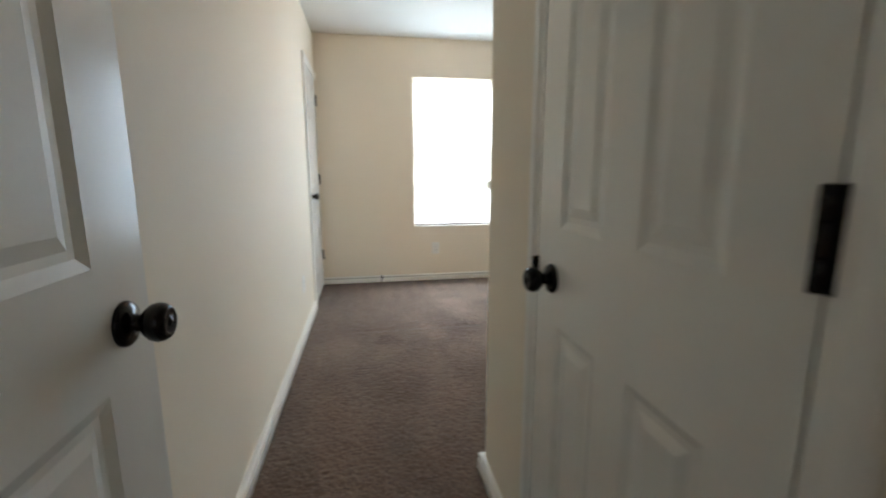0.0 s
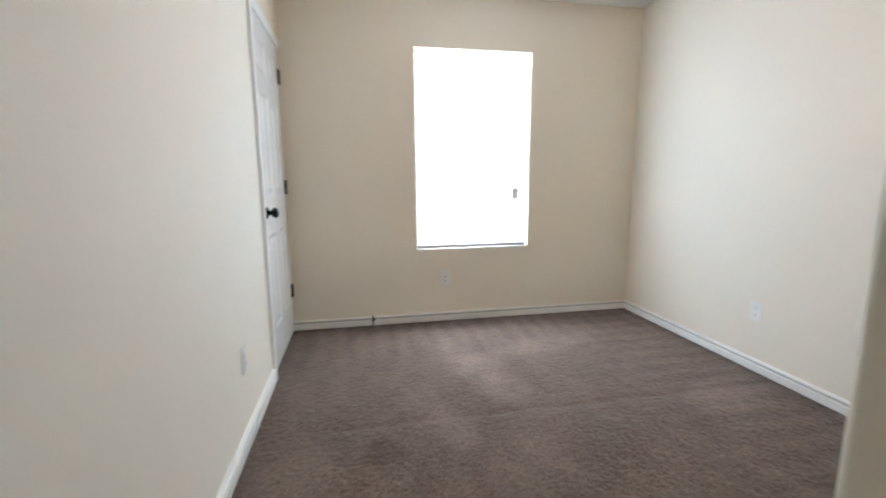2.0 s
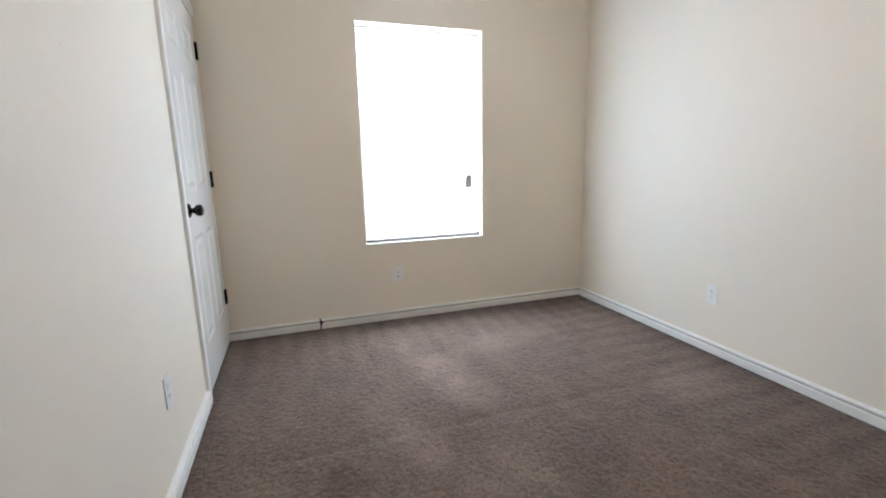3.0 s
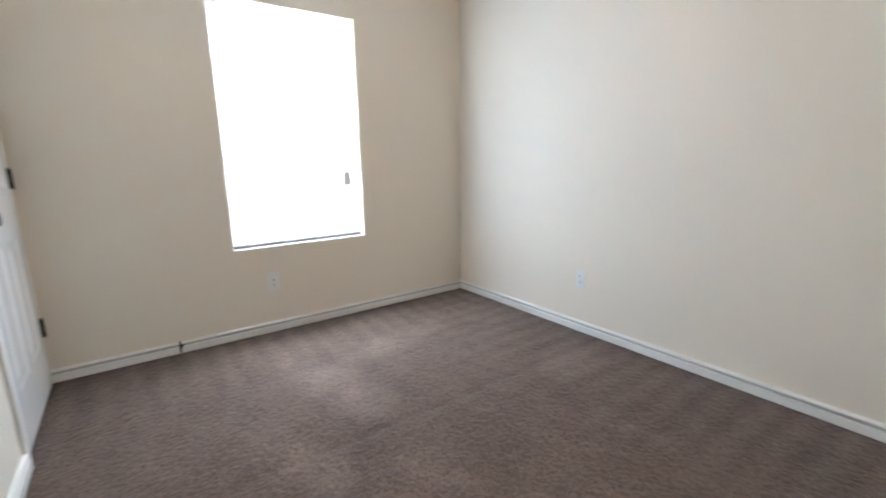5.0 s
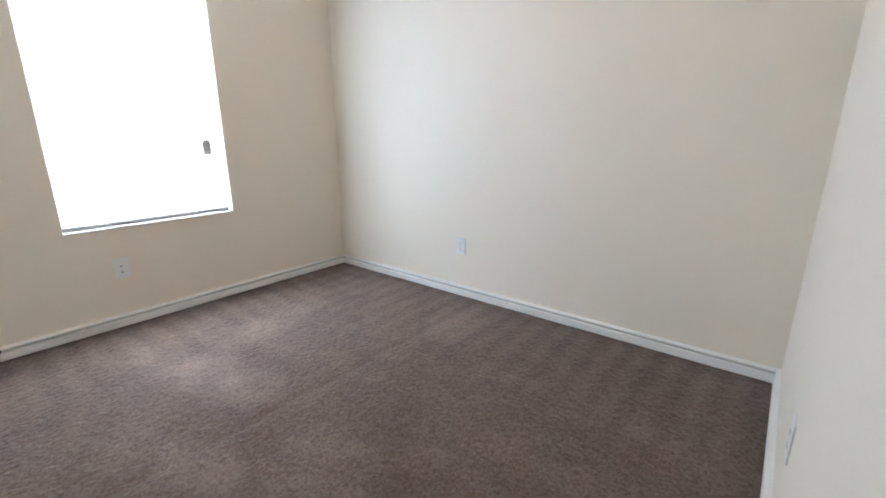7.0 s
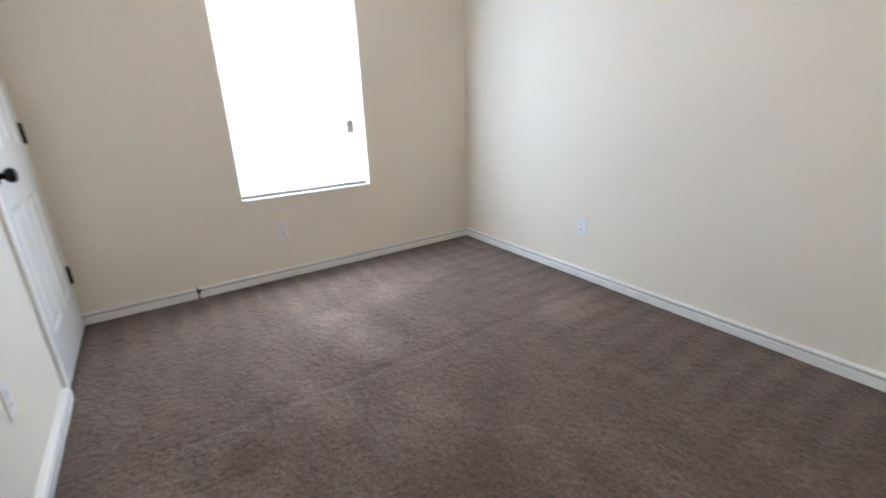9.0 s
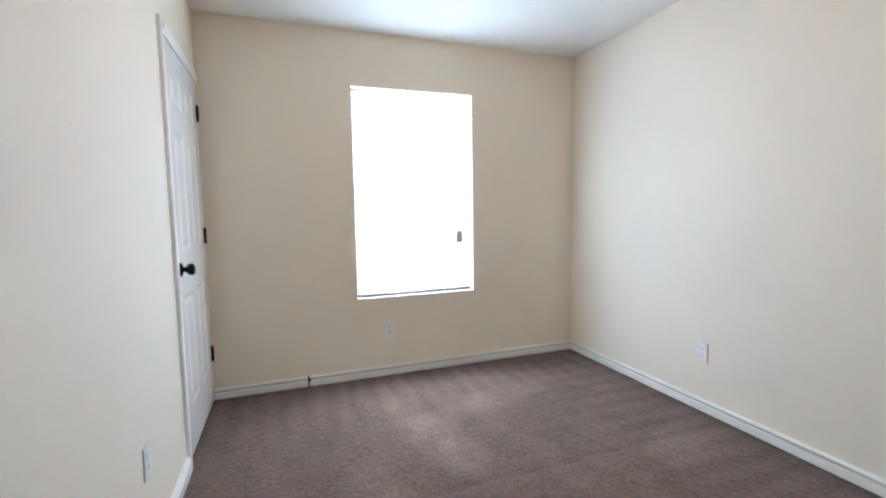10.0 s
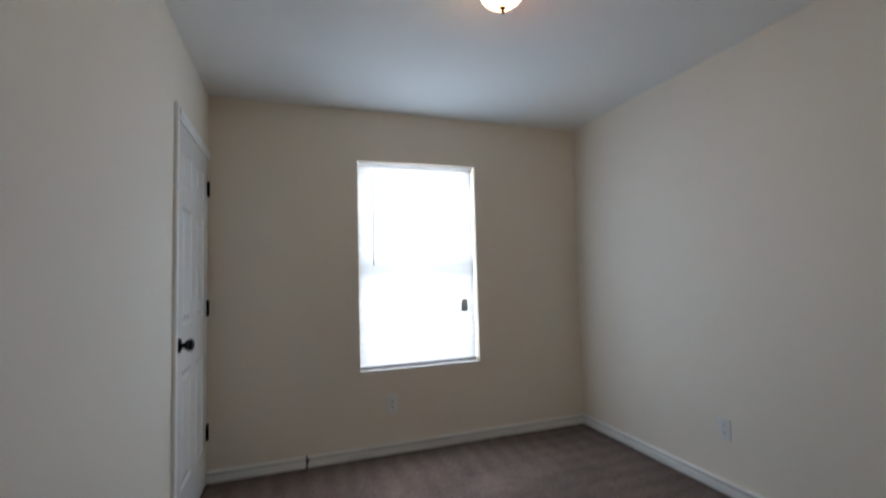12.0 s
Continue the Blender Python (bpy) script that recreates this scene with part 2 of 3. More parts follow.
def lathe(profile, steps=32, bm=None):
    """Turned body round z from (radius, z) pairs."""
    bm = bm or bmesh.new()
    rings = []
    for r, z in profile:
        if r < 1e-6:
            rings.append([bm.verts.new((0, 0, z))])
        else:
            rings.append([bm.verts.new((r * math.cos(2 * math.pi * i / steps), r * math.sin(2 * math.pi * i / steps), z)) for i in range(steps)])
    for a, b in zip(rings, rings[1:]):
        for i in range(steps):
            j = (i + 1) % steps
            q = [a[i % len(a)], a[j % len(a)], b[j % len(b)], b[i % len(b)]]
            q = list(dict.fromkeys(q))
            if len(q) > 2:
                bm.faces.new(q)
    return bm


def extrude_profile(profile, length):
    """Closed outline (x, z) swept along y from 0 to length."""
    bm = bmesh.new()
    a = [bm.verts.new((x, 0, z)) for x, z in profile]
    b = [bm.verts.new((x, length, z)) for x, z in profile]
    n = len(profile)
    for i in range(n):
        bm.faces.new((a[i], a[(i + 1) % n], b[(i + 1) % n], b[i]))
    bm.faces.new(a)
    bm.faces.new(b[::-1])
    return bm


def structure(ob, label, category):
    return tagged(ob, label, category, kind="structure")


# ---- plan ----
H = 2.44                       # ceiling
RX = 2.772                     # face of the right wall
BY = -3.06                     # face of the wall behind, beside the entry passage
CX = 0.886                      # face of the passage's right wall
EY = -4.545                    # face of the entry wall
WX0, WX1, WZ0, WZ1 = 0.950, 1.856, 0.575, 2.072   # window opening
D1 = (-0.797, -0.026)          # closet door opening in the left wall
D2 = (-4.222, -3.535)          # door opening in the passage's right wall
DH = 2.018                     # head of the door openings

# left wall with the closet door's opening
bm = bmesh.new()
add_box(bm, -0.12, EY, 0, 0, D1[0], H)
add_box(bm, -0.12, D1[0], DH, 0, D1[1], H)
add_box(bm, -0.12, D1[1], 0, 0, 0.0, H)
structure(part("wall_left", bm, WALL), "cream painted drywall with fine orange-peel texture", "wall")

# far wall with the window's opening
bm = bmesh.new()
add_box(bm, -0.12, 0, 0, WX0, 0.15, H)
add_box(bm, WX1, 0, 0, RX + 0.12, 0.15, H)
add_box(bm, WX0, 0, 0, WX1, 0.15, WZ0)
add_box(bm, WX0, 0, WZ1, WX1, 0.15, H)
structure(part("wall_far", bm, WALL), "cream painted drywall around the bright window", "wall")

structure(part("wall_right", box(RX, BY - 0.12, 0, RX + 0.12, 0, H), WALL), "plain cream painted drywall with one outlet", "wall")

# wall behind and the passage's right wall, one body with a softly rounded outer corner
r = 0.014
outline = [(CX + r - r * math.sin(a), BY - r + r * math.cos(a)) for a in [math.pi / 2 * k / 6 for k in range(7)]]
outline += [(CX, D2[1]), (CX + 0.12, D2[1]), (CX + 0.12, BY - 0.12), (RX, BY - 0.12), (RX, BY)]
bm = bmesh.new()
lo = [bm.verts.new((x, y, 0)) for x, y in outline]
hi = [bm.verts.new((x, y, H)) for x, y in outline]
for i in range(len(outline)):
    j = (i + 1) % len(outline)
    bm.faces.new((lo[i], lo[j], hi[j], hi[i]))
bm.faces.new(lo)
bm.faces.new(hi[::-1])
structure(part("wall_back", bm, WALL), "cream painted drywall with a rounded outer corner", "wall")

bm = bmesh.new()
add_box(bm, CX, D2[0], DH, CX + 0.12, D2[1], H)
add_box(bm, CX, EY, 0, CX + 0.12, D2[0], H)
structure(part("wall_passage", bm, WALL), "cream painted drywall around a white closed door", "wall")

# entry wall with its doorway, and the hall behind it
EX0, EX1 = 0.078, 0.842
bm = bmesh.new()
add_box(bm, -0.12, EY - 0.12, 0, EX0, EY, H)
add_box(bm, EX1, EY - 0.12, 0, CX + 0.12, EY, H)
add_box(bm, EX0, EY - 0.12, DH, EX1, EY, H)
structure(part("wall_entry", bm, WALL), "cream painted drywall around the entry doorway", "wall")
bm = bmesh.new()
add_box(bm, -0.12, EY - 1.4, 0, 0, EY - 0.12, H)
add_box(bm, CX, EY - 1.4, 0, CX + 0.12, EY - 0.12, H)
# unseen end wall; its opening is added to let daylight into the hall
add_box(bm, -0.12, EY - 1.52, 0, 0.12, EY - 1.4, H)
add_box(bm, 0.76, EY - 1.52, 0, CX + 0.12, EY - 1.4, H)
add_box(bm, 0.12, EY - 1.52, 0, 0.76, EY - 1.4, 0.9)
add_box(bm, 0.12, EY - 1.52, 1.9, 0.76, EY - 1.4, H)
structure(part("wall_hall", bm, WALL), "cream painted drywall of the hall, with an added opening for daylight", "wall")

structure(part("ceiling", box(-0.12, EY - 1.52, H, RX + 0.12, 0.15, H + 0.1), CEIL), "white lightly textured painted ceiling", "ceiling")
structure(part("subfloor", box(-0.12, EY - 1.52, -0.14, RX + 0.12, 0.15, -0.014), DARKGAP), "dark floor slab under the carpet", "floor")

# outdoors: ground to the horizon
bm = bmesh.new()
bmesh.ops.create_grid(bm, x_segments=8, y_segments=8, size=900)
structure(part("ground", bm, GROUND, at=pose(0, 0, -0.35)), "pale open ground outside the window", "ground")


def door(name, w, h, label, st=0.112, lock=0.795):
    """Six-panel moulded door; x is its face, y runs along its width from the hinge side, z up. The room side is +x."""
    root = new(name)
    structure(root, label, "door")
    t = 0.0175
    mid = 0.105
    rows = ((0.235, lock), (1.015, 1.600), (1.715, h - 0.112))
    cols = ((st, (w - mid) / 2), ((w + mid) / 2, w - st))
    bm = bmesh.new()
    add_box(bm, -t, 0, 0, t, st, h)
    add_box(bm, -t, w - st, 0, t, w, h)
    edges = [0] + [z for pair in rows for z in pair] + [h]
    for i in range(0, len(edges), 2):
        add_box(bm, -t, st, edges[i], t, w - st, edges[i + 1])
    for z0, z1 in rows:
        add_box(bm, -t, cols[0][1], z0, t, cols[1][0], z1)
    part("slab", bm, DOOR, root)
    for z0, z1 in rows:
        for y0, y1 in cols:
            bm = bmesh.new()
            for s in (1, -1):
                rings = []
                for inset, depth in ((0, 0.0002), (0.003, 0.0012), (0.017, 0.0062), (0.029, 0.0066), (0.046, 0.0020), (0.049, 0.0012)):
                    rings.append([bm.verts.new((s * (t - depth), y, z)) for y, z in
                                  ((y0 + inset, z0 + inset), (y1 - inset, z0 + inset), (y1 - inset, z1 - inset), (y0 + inset, z1 - inset))])
                for a, b in zip(rings, rings[1:]):
                    for i in range(4):
                        bm.faces.new((a[i], a[(i + 1) % 4], b[(i + 1) % 4], b[i]))
                bm.faces.new(rings[-1])
            part("panel", bm, DOOR, root)
    return root


def knob(parent, at):
    """Round knob on a rosette; +z points away from the door."""
    ros = part("rosette", lathe([(0, 0), (0.0335, 0), (0.0335, 0.004), (0.031, 0.008), (0.024, 0.011), (0.0145, 0.013), (0.0125, 0.016), (0.0125, 0.032), (0, 0.032)]),
               BRONZE, parent, "dark bronze rosette", True, at)
    part("knob", lathe([(0, 0.025), (0.0130, 0.025), (0.0205, 0.029), (0.0268, 0.037), (0.0288, 0.046), (0.0275, 0.054), (0.0230, 0.060), (0.0195, 0.0620), (0.018, 0.0610), (0.006, 0.0615), (0.005, 0.0630), (0, 0.0635)]),
         BRONZE, ros, "dark bronze round knob", True)
    return ros


def hinge(parent, at, leaf=0.024):
    """Butt hinge: two narrow leaf edges and a barrel of three knuckles with rounded tips."""
    bm = bmesh.new()
    add_box(bm, -0.0015, -leaf, -0.050, 0.0015, 0.014, 0.050, 0.0006)
    ob = part("hinge", bm, BRONZE, parent, "dark bronze hinge", at=at)
    for z in (-0.033, 0.0, 0.033):
        part("knuckle", lathe([(0, -0.016), (0.0062, -0.016), (0.0068, -0.015), (0.0068, 0.015), (0.0062, 0.016), (0, 0.016)], 14), BRONZE, ob, "", True, pose(0.005, 0, z))
    return ob


# closet door, closed, flush in the left wall with its hinges beside the far corner
closet = door("door_1", 0.755, 1.998, "white six-panel closet door, closed, with dark hardware")
closet.matrix_basis = pose(-0.014, -0.790, 0.012)
knob(closet, pose(0.0175, 0.050, 0.932, 0, 90, 0))
for z in (0.305, 1.062, 1.808):
    hinge(closet, pose(0.0195, 0.752, z))

# passage door, closed, room side facing the passage
side = door("door_2", 0.666, 1.998, "white six-panel door, closed, with dark knob")
side.matrix_basis = pose(CX + 0.0085, -3.545, 0.012, 0, 0, 180)
knob(side, pose(0.0175, 0.080, 0.897, 0, 90, 0))
for z in (0.305, 1.076, 1.808):
    hinge(side, pose(0.0195, 0.664, z), 0.012)

# entry door, swung open beside the left wall
entry = door("door_3", 0.745, 1.998, "white six-panel entry door, open beside the wall", 0.130, 0.840)
entry.matrix_basis = pose(0.1015, -4.537, 0.012, 0, 0, 0)
knob(entry, pose(0.0175, 0.672, 0.922, 0, 90, 0))
for z in (0.305, 1.062, 1.808):
    hinge(entry, pose(-0.012, -0.004, z))
part("latch_plate", box(-0.011, 0.7445, 0.893, 0.011, 0.7465, 0.951, 0.0005), BRONZE, entry, "dark bronze latch plate")


def casing_profile():
    return [(0, 0), (0.010, 0), (0.0115, 0.006), (0.0125, 0.016), (0.0165, 0.022), (0.018, 0.040), (0.0165, 0.052), (0.012, 0.056), (0, 0.056)]


def casing(name, m, length, label):
    ob = part(name, extrude_profile(casing_profile(), length), TRIM, at=m)
    return structure(ob, label, "trim")


# casings: profile's x stands off the wall, its z runs from the opening outwards, y along the length
CAS = "white painted door casing"
# closet door: one upright on the room side and the head that runs into the corner
up = Matrix(((1, 0, 0, 0), (0, 0, -1, D1[0] + 0.004), (0, 1, 0, 0), (0, 0, 0, 1)))
casing("trim_closet_side", up, DH + 0.052, CAS)
casing("trim_closet_head", pose(0, D1[0] + 0.004, DH - 0.004), -D1[0] - 0.005, CAS)
# passage door
flip = Matrix(((-1, 0, 0, CX), (0, 0, 1, D2[1] - 0.004), (0, 1, 0, 0), (0, 0, 0, 1)))
casing("trim_side_far", flip, DH + 0.052, CAS)
flip = Matrix(((-1, 0, 0, CX), (0, 0, -1, D2[0] + 0.004), (0, 1, 0, 0), (0, 0, 0, 1)))
casing("trim_side_near", flip, DH + 0.052, CAS)
flip = Matrix(((-1, 0, 0, CX), (0, 1, 0, D2[0] + 0.004), (0, 0, 1, DH - 0.004), (0, 0, 0, 1)))
casing("trim_side_head", flip, D2[1] - D2[0] - 0.008, CAS)


def jamb(name, x0, x1, y0, y1, label):
    bm = bmesh.new()
    add_box(bm, x0, y0, 0, x1, y0 + 0.008, DH)
    add_box(bm, x0, y1 - 0.008, 0, x1, y1, DH)
    add_box(bm, x0, y0 + 0.008, DH - 0.006, x1, y1 - 0.008, DH)
    structure(part(name, bm, TRIM), label, "trim")


jamb("trim_closet_jamb", -0.118, -0.0005, D1[0], D1[1], "white painted door jamb")
jamb("trim_side_jamb", CX - 0.0075, CX + 0.118, D2[0], D2[1], "white painted door jamb")
# unseen panels, coloured near black in place of the unlit space behind
structure(part("closet_backing", box(-0.135, D1[0] - 0.05, 0, -0.121, D1[1] + 0.04, H), DARKGAP), "near-black panel for the unlit space behind the closet door", "wall")
structure(part("passage_backing", box(CX + 0.121, D2[0] - 0.05, 0, CX + 0.135, D2[1] + 0.05, H), DARKGAP), "near-black panel for the unlit space behind the passage door", "wall")
# strike plate on the passage door's far jamb
tagged(part("strike_plate", box(CX - 0.026, D2[1] - 0.0125, 0.890, CX - 0.004, D2[1] - 0.0085, 0.947, 0.001), BRONZE), "dark bronze strike plate on a white jamb", "strike plate")

# entry jamb lining and casing
bm = bmesh.new()
add_box(bm, EX0, EY - 0.12, 0, EX0 + 0.012, EY, DH)
add_box(bm, EX1 - 0.012, EY - 0.12, 0, EX1, EY, DH)
add_box(bm, EX0 + 0.012, EY - 0.12, DH - 0.012, EX1 - 0.012, EY, DH)
structure(part("trim_entry_jamb", bm, TRIM), "white painted jamb of the entry doorway", "trim")


def base_profile():
    return [(0, 0), (0.0220, 0), (0.0228, 0.003), (0.0228, 0.0400), (0.0218, 0.0415), (0.0012, 0.0418), (0.0012, 0.0570),
            (0.0200, 0.0574), (0.0210, 0.0588), (0.0200, 0.0630), (0.0110, 0.0672), (0, 0.0685)]


def baseboard(name, m, length):
    ob = part(name, extrude_profile(base_profile(), length), TRIM, at=m)
    # added strip whose grey puts the bead's shade into the groove's colour
    groove = [(0.0016, 0.0422), (0.0125, 0.0422), (0.0110, 0.0470), (0.0105, 0.0566), (0.0016, 0.0566)]
    part("groove", extrude_profile(groove, length), GROOVE_SHADE, ob, "grey strip in the groove, coloured for its shade")
    return structure(ob, "white painted moulded baseboard with a shade-grey groove", "baseboard")


# baseboards: profile's x stands off the wall
baseboard("baseboard_left", pose(0, EY, 0), D1[0] - 0.053 - EY)
baseboard("baseboard_far_a", pose(0.0, 0, 0, 0, 0, -90), 0.585)
baseboard("baseboard_far_b", pose(0.596, 0, 0, 0, 0, -90), RX - 0.596)
baseboard("baseboard_right", pose(RX, 0, 0, 0, 0, 180), -BY)
baseboard("baseboard_back", pose(RX, BY, 0, 0, 0, 90), RX - CX + 0.018)
baseboard("baseboard_passage", pose(CX, BY + 0.018, 0, 0, 0, 180), BY + 0.018 - D2[1] - 0.053)
# dark open joint with a torn notch
bm = bmesh.new()
add_box(bm, 0.585, -0.004, 0, 0.596, -0.001, 0.07)
vs = [bm.verts.new(p) for p in ((0.582, -0.0234, 0.060), (0.614, -0.0234, 0.056), (0.592, -0.0234, 0.022), (0.582, -0.009, 0.060), (0.614, -0.009, 0.056), (0.592, -0.009, 0.022))]
for q in ((0, 1, 2), (5, 4, 3), (0, 2, 5, 3), (1, 4, 5, 2), (0, 3, 4, 1)):
    bm.faces.new([vs[i] for i in q])
structure(part("trim_joint", bm, DARKGAP), "dark open joint in the baseboard", "trim")

# ---- window ----
win = new("window_1")
structure(win, "white vinyl single-hung window with bright daylight behind", "window")
bm = bmesh.new()
for a in ((WX0, 0.105, WZ0, WX0 + 0.045, 0.148, WZ1), (WX1 - 0.045, 0.105, WZ0, WX1, 0.148, WZ1),
          (WX0 + 0.045, 0.105, WZ0, WX1 - 0.045, 0.148, WZ0 + 0.05), (WX0 + 0.045, 0.105, WZ1 - 0.045, WX1 - 0.045, 0.148, WZ1)):
    add_box(bm, *a, 0.003)
part("window_frame", bm, VINYL, win)
MZ = (WZ0 + WZ1) / 2
part("meeting_rail", box(WX0 + 0.045, 0.100, MZ - 0.022, WX1 - 0.045, 0.140, MZ + 0.022, 0.003), VINYL, win)
for z0, z1, y in ((WZ0 + 0.05, MZ - 0.022, 0.118), (MZ + 0.022, WZ1 - 0.045, 0.130)):
    pane = part("pane", box(WX0 + 0.045, y, z0, WX1 - 0.045, y + 0.004, z1), GLASS, win, "clear glass pane")
    pane.visible_shadow = False
part("window_sill", box(WX0, -0.006, WZ0 - 0.001, WX1, 0.105, WZ0 + 0.009, 0.002), TRIM, win, "white painted sill")

blind = new("window_blind")
tagged(blind, "white horizontal slat blind, lowered and shut", "blind")
BY0 = 0.048
part("head_rail", box(WX0 + 0.006, 0.056, WZ1 - 0.014, WX1 - 0.006, 0.076, WZ1 - 0.003, 0.002), VINYL, blind)
part("valance", box(WX0 + 0.010, 0.016, WZ1 - 0.034, WX1 - 0.014, 0.0185, WZ1 - 0.002, 0.0008), SLAT, blind, "white vinyl valance strip")
part("bottom_rail", box(WX0 + 0.008, BY0 - 0.013, WZ0 + 0.0092, WX1 - 0.008, BY0 + 0.013, WZ0 + 0.032, 0.004), SHADED_RAIL, blind, "off-white bottom rail, greyed for its backlit shade")
# added strip: the shade line between valance and slats, as grey colour
part("valance_shade_line", box(WX0 + 0.004, 0.0105, WZ1 - 0.0345, WX1 - 0.006, 0.0158, WZ1 - 0.0300, 0.001), SHADED_RAIL, blind, "thin grey strip for the shade line under the valance")
# one curved slat, shared by all
SW = WX1 - WX0 - 0.016
bm = bmesh.new()
prev = None
for k in range(6):
    u = (k / 5 - 0.5) * 0.0255
    s = 0.0020 * (1 - (2 * u / 0.0255) ** 2)
    ring = [bm.verts.new((x, s + o, u)) for x in (0, SW) for o in (0, 0.0006)]
    if prev:
        bm.faces.new((prev[0], prev[2], ring[2], ring[0]))
        bm.faces.new((prev[1], ring[1], ring[3], prev[3]))
        bm.faces.new((prev[0], ring[0], ring[1], prev[1]))
        bm.faces.new((prev[2], prev[3], ring[3], ring[2]))
    else:
        bm.faces.new((ring[0], ring[1], ring[3], ring[2]))
    prev = ring
bm.faces.new((prev[0], prev[2], prev[3], prev[1]))
slat_mesh = mesh_of("slat", bm, SLAT)
pitch = 0.0205
z = WZ0 + 0.046
rnd = random.Random(4)
while z < WZ1 - 0.044:
    ob = new("slat", slat_mesh)
    ob.parent = blind
    ob.matrix_basis = pose(WX0 + 0.008 + rnd.uniform(-0.001, 0.001), BY0, z, -16 + rnd.uniform(-2, 2), rnd.uniform(-0.05, 0.05), 0)
    z += pitch
for x in (WX0 + 0.13, (WX0 + WX1) / 2, WX1 - 0.13):
    part("ladder_cord", lathe([(0, WZ0 + 0.028), (0.0009, WZ0 + 0.028), (0.0009, WZ1 - 0.04), (0, WZ1 - 0.04)], 6), CORD, blind, "", False, pose(x, BY0 - 0.0135, 0))
part("tilt_wand", lathe([(0, 0), (0.0045, 0.0), (0.0050, 0.03), (0.0036, 0.05), (0.0036, 0.66), (0.002, 0.675), (0, 0.675)], 8), TAG, blind, "clear plastic tilt wand", True, pose(1.062, 0.027, 1.325))
part("lift_cord", lathe([(0, 0.93), (0.0011, 0.93), (0.0011, 2.03), (0, 2.03)], 6), CORD, blind, "white lift cord", False, pose(1.753, 0.028, 0))
bm = bmesh.new()
tag_outline = [(-0.026, -0.046), (0.026, -0.046), (0.026, 0.034), (0.013, 0.048), (-0.010, 0.048), (-0.026, 0.030)]
a = [bm.verts.new((x, 0, zz)) for x, zz in tag_outline]
b = [bm.verts.new((x, 0.0012, zz)) for x, zz in tag_outline]
bm.faces.new(a)
bm.faces.new(b[::-1])
for i in range(6):
    bm.faces.new((a[i], b[i], b[(i + 1) % 6], a[(i + 1) % 6]))
part("warning_tag", bm, TAG, blind, "grey paper tag on the cord", False, pose(1.753, 0.0262, 1.005, 0, 0, 6))


# ---- wall plates ----
def outlet(name, label, jack=False):
    """Cover plate with +z off the wall, y up."""
    root = new(name)
    tagged(root, label, "outlet", "wall plates")
    hw, hh = (0.040, 0.0625) if jack else (0.0355, 0.0575)
    part("cover_plate", box(-hw, -hh, 0, hw, hh, 0.0055, 0.0024), PLATE, root)
    if jack:
        for y in (0.012, -0.022):
            part("jack", lathe([(0, 0.0052), (0.0052, 0.0052), (0.0052, 0.0066), (0.0034, 0.0068), (0, 0.0060)], 12), JACK, root, "small grey jack", False, pose(0, y, 0))
    else:
        for y in (0.0195, -0.0195):
            face = part("receptacle", box(-0.0165, y - 0.0140, 0.004, 0.0165, y + 0.0140, 0.0068, 0.001), PLATE, root)
            for x, w in ((-0.0065, 0.0011), (0.0065, 0.0011)):
                part("slot", box(x - w, y - 0.001, 0.0066, x + w, y + 0.007, 0.0072), SLOT, face, "dark slot")
            part("slot", lathe([(0, 0.0066), (0.0026, 0.0066), (0.0026, 0.0072), (0, 0.0072)], 10), SLOT, face, "dark slot", False, pose(0, y - 0.007, 0))
    for y in ((0.042, -0.042) if jack else (0.0,)):
        part("screw", lathe([(0, 0.0052), (0.0032, 0.0052), (0.0030, 0.0063), (0, 0.0065)], 10), PLATE, root, "", False, pose(0, y, 0))
    return root


outlet("wall_plate", "white jack plate low on the wall under the window", True).matrix_basis = pose(1.170, 0, 0.343, 90, 0, 0)
outlet("power_outlet", "white double power outlet low on a cream wall").matrix_basis = pose(RX, -1.262, 0.349, 90, 0, -90)
outlet("power_outlet", "white double power outlet beside the rounded corner").matrix_basis = pose(1.739, BY, 0.352, 90, 0, 180)
outlet("power_outlet", "white double power outlet near the closet door").matrix_basis = pose(0, -1.413, 0.363, 90, 0, 90)

# small nail holes left in the walls
for y, z in ((-1.773, 1.433), (-1.448, 1.424)):
    hole = part("nail_hole", lathe([(0, 0.0008), (0.0015, 0.0007), (0.0022, 0), (0, 0)], 10), TAG, at=pose(0, y, z, 0, 90, 0))
    structure(hole, "tiny grey nail hole in cream drywall", "nail hole")

# ---- ceiling fixtures ----
lamp = new("ceiling_light")
tagged(lamp, "lit flush-mount ceiling light, dark bronze ring, alabaster glass bowl", "ceiling light")
lamp.matrix_basis = pose(1.316, -1.580, H)
part("ring", lathe([(0, -0.001), (0.134, -0.001), (0.136, -0.005), (0.135, -0.012), (0.130, -0.018), (0.128, -0.028), (0.122, -0.035), (0.108, -0.038), (0.102, -0.034), (0.102, -0.02), (0, -0.02)], 48), LAMP_RING, lamp, "dark bronze ring", True)
part("bowl", lathe([(0.1015, -0.030), (0.0995, -0.046), (0.0935, -0.065), (0.083, -0.084), (0.068, -0.101), (0.049, -0.114), (0.027, -0.1235), (0, -0.128)], 48), LIT, lamp, "glowing alabaster glass bowl", True)
part("finial", lathe([(0, -0.126), (0.014, -0.127), (0.016, -0.131), (0.012, -0.135), (0.006, -0.138), (0.0055, -0.144), (0.0075, -0.149), (0.004, -0.154), (0, -0.155)], 20), LAMP_RING, lamp, "dark bronze finial", True)

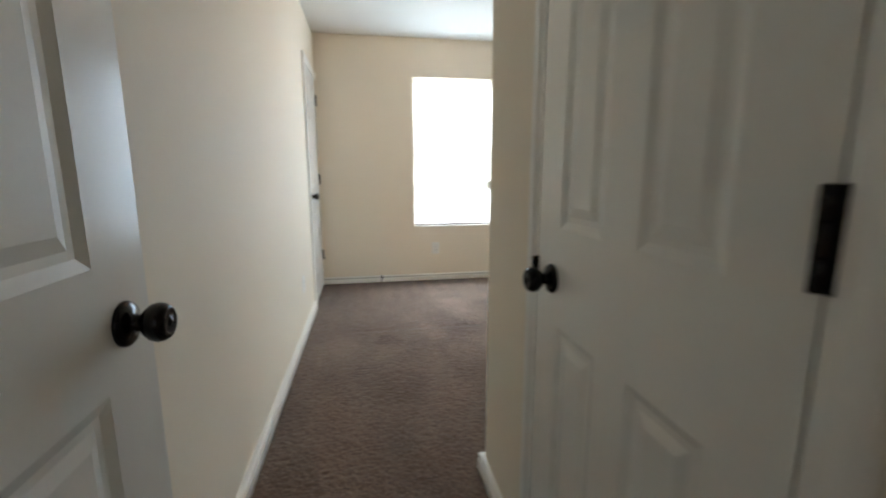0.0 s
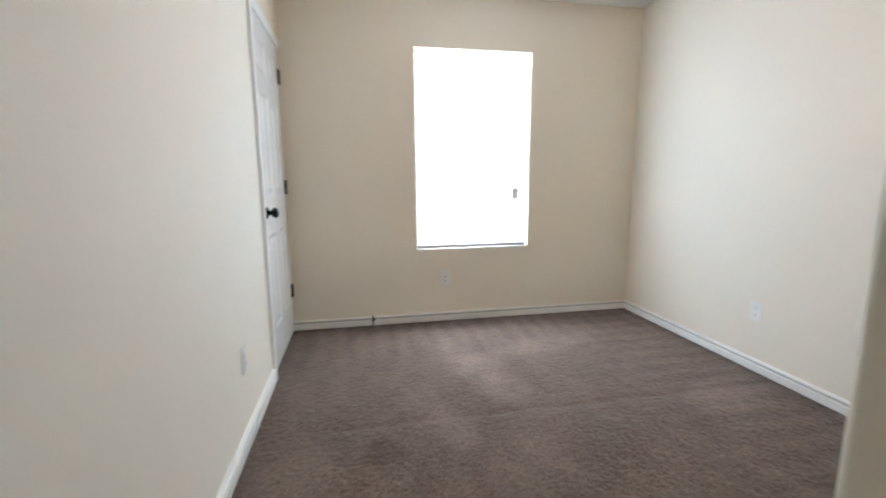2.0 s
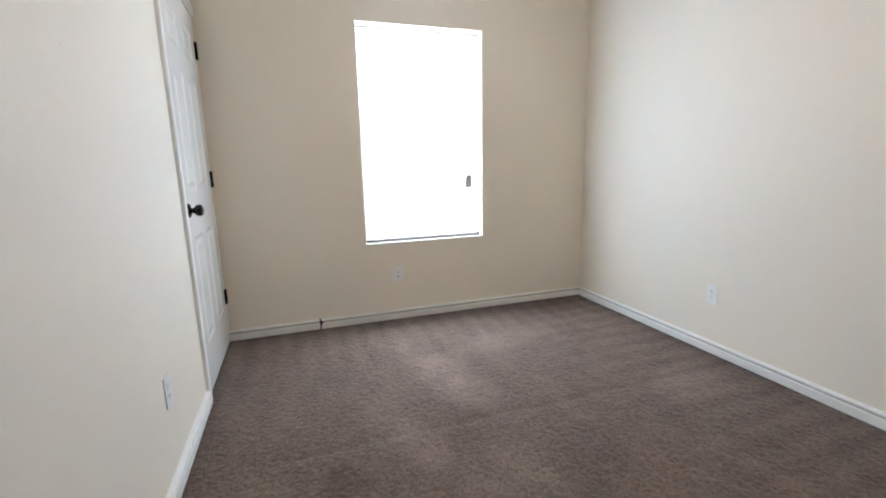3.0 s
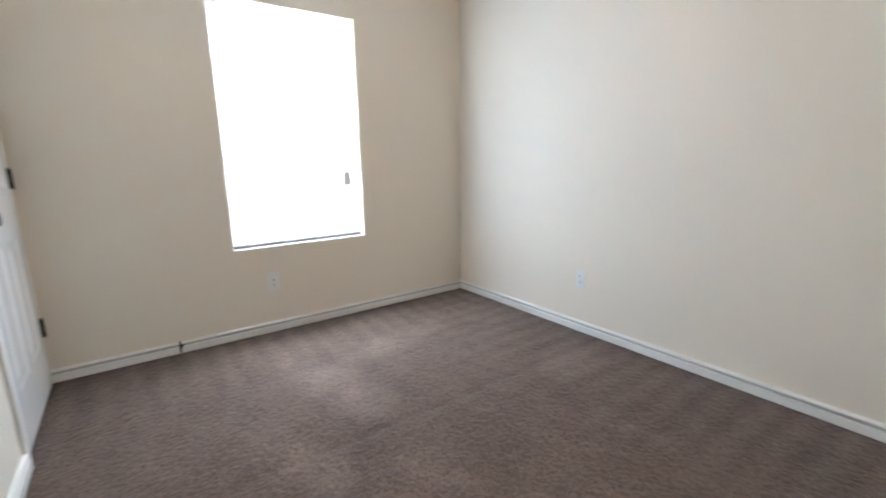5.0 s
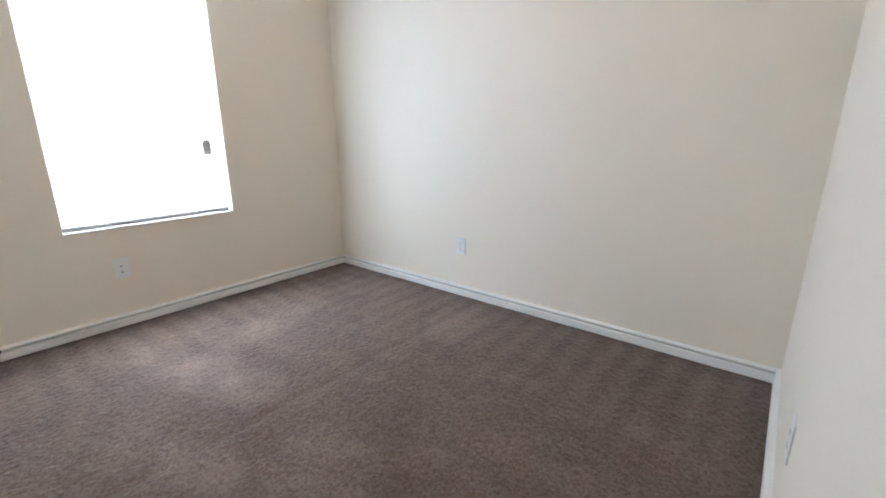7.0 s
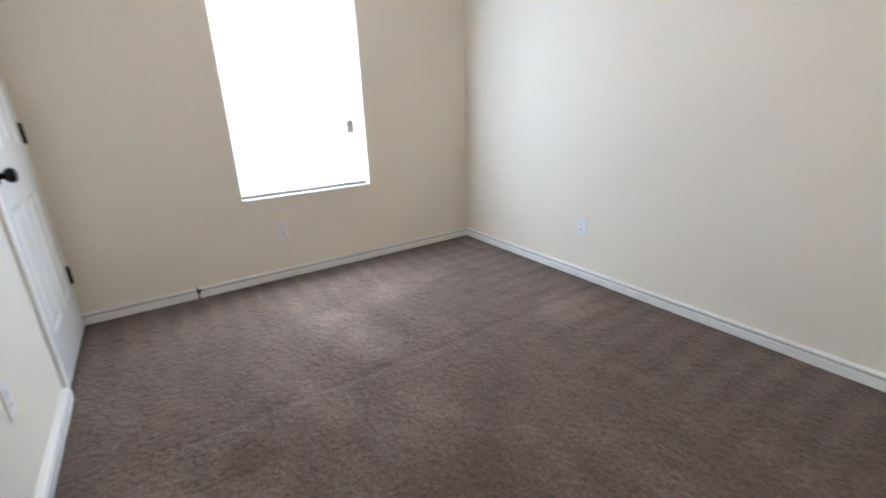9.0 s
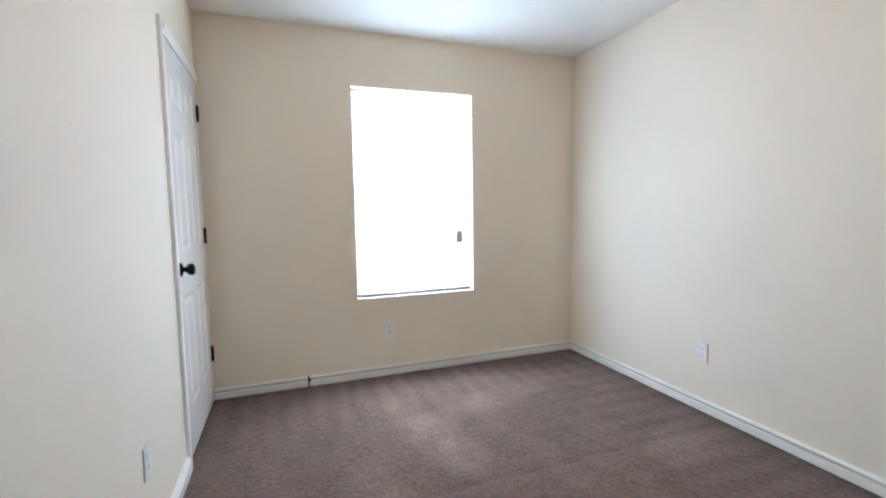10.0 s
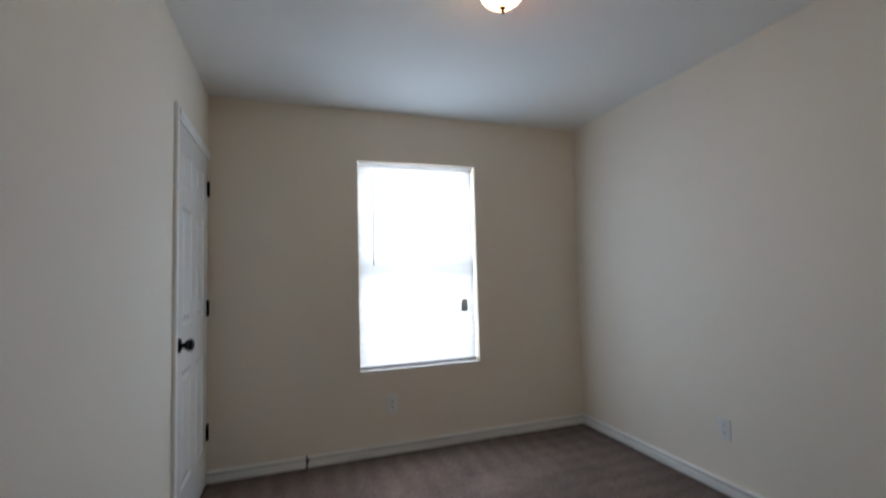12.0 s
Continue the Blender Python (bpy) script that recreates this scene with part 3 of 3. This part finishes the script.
spr = new("fire_sprinkler")
tagged(spr, "small chrome pendent sprinkler head on the ceiling", "sprinkler")
spr.matrix_basis = pose(0.606, -1.635, H) @ Matrix.Diagonal((1.08, 1.08, 0.75, 1))
part("escutcheon", lathe([(0, -0.0005), (0.038, -0.0005), (0.039, -0.003), (0.036, -0.007), (0.026, -0.010), (0.022, -0.006), (0.013, -0.005), (0, -0.005)], 32), CHROME, spr, "chrome escutcheon", True)
part("stem", lathe([(0, -0.004), (0.010, -0.004), (0.010, -0.018), (0.012, -0.020), (0.012, -0.026), (0.005, -0.028), (0, -0.028)], 16), CHROME, spr, "", True)
for s in (1, -1):
    bm = bmesh.new()
    pts = [(0.011, -0.024), (0.013, -0.034), (0.010, -0.046), (0.004, -0.052)]
    for (x0, z0), (x1, z1) in zip(pts, pts[1:]):
        vs = [bm.verts.new((s * (x + d), y, zz)) for x, zz in ((x0, z0), (x1, z1)) for d in (-0.0014, 0.0014) for y in (-0.002, 0.002)]
        for q in ((0, 1, 3, 2), (4, 6, 7, 5), (0, 4, 5, 1), (2, 3, 7, 6), (0, 2, 6, 4), (1, 5, 7, 3)):
            bm.faces.new([vs[i] for i in q])
    part("frame_arm", bm, CHROME, spr)
part("bulb", lathe([(0, -0.028), (0.0022, -0.030), (0.0024, -0.044), (0, -0.048)], 10), BRONZE, spr, "dark glass bulb", True)
part("deflector", lathe([(0, -0.050), (0.005, -0.050), (0.014, -0.0525), (0.014, -0.0540), (0.004, -0.0545), (0, -0.056)], 20), CHROME, spr, "", True)


# ---- carpet ----
def carpet(name, x0, y0, x1, y1, step):
    """Cut-pile carpet as a finely uneven sheet, with a seam ridge across the room."""
    nx, ny = int((x1 - x0) / step) + 1, int((y1 - y0) / step) + 1
    xs, ys = np.linspace(x0, x1, nx), np.linspace(y0, y1, ny)
    gx, gy = np.meshgrid(xs, ys)
    rng = np.random.default_rng(7)
    jx = rng.uniform(-0.2, 0.2, gx.shape) * step
    jy = rng.uniform(-0.2, 0.2, gx.shape) * step
    # clumps about 12 mm across, blended between random heights
    u, v = (gx - x0) / 0.012, (gy - y0) / 0.012
    iu, iv = u.astype(int), v.astype(int)
    fu, fv = u - iu, v - iv
    clump = rng.uniform(-1, 1, (iv.max() + 2, iu.max() + 2))
    tuft = (clump[iv, iu] * (1 - fu) + clump[iv, iu + 1] * fu) * (1 - fv) + (clump[iv + 1, iu] * (1 - fu) + clump[iv + 1, iu + 1] * fu) * fv
    gz = -0.0065 + 0.0030 * tuft + rng.uniform(-0.0006, 0.0006, gx.shape)
    wob = 0.006 * np.sin(gx * 5.0) + 0.004 * np.sin(gx * 13.0)
    gz -= 0.0052 * np.exp(-((gy + 1.428 + wob) / 0.028) ** 2) * (gx > 0.35)
    jx[:, 0] = jx[:, -1] = 0
    jy[0] = jy[-1] = 0
    co = np.stack([gx + jx, gy + jy, gz], -1).reshape(-1, 3).astype(np.float32)
    i = (np.arange(ny - 1)[:, None] * nx + np.arange(nx - 1)[None]).reshape(-1)
    quads = np.stack([i, i + 1, i + nx + 1, i + nx], -1).astype(np.int32)
    me = bpy.data.meshes.new(name)
    me.vertices.add(len(co))
    me.vertices.foreach_set("co", co.reshape(-1))
    me.loops.add(quads.size)
    me.loops.foreach_set("vertex_index", quads.reshape(-1))
    me.polygons.add(len(quads))
    me.polygons.foreach_set("loop_start", np.arange(0, quads.size, 4, dtype=np.int32))
    me.update(calc_edges=True)
    me.validate()
    me.polygons.foreach_set("use_smooth", np.ones(len(quads), dtype=bool))
    me.materials.append(CARPET)
    return structure(new(name, me), "taupe brown cut-pile carpet, brushed and lightly stained", "carpet")


carpet("floor", 0, BY, RX, 0, 0.006)
carpet("floor_passage", 0, EY - 1.4, CX + 0.001, BY, 0.006)
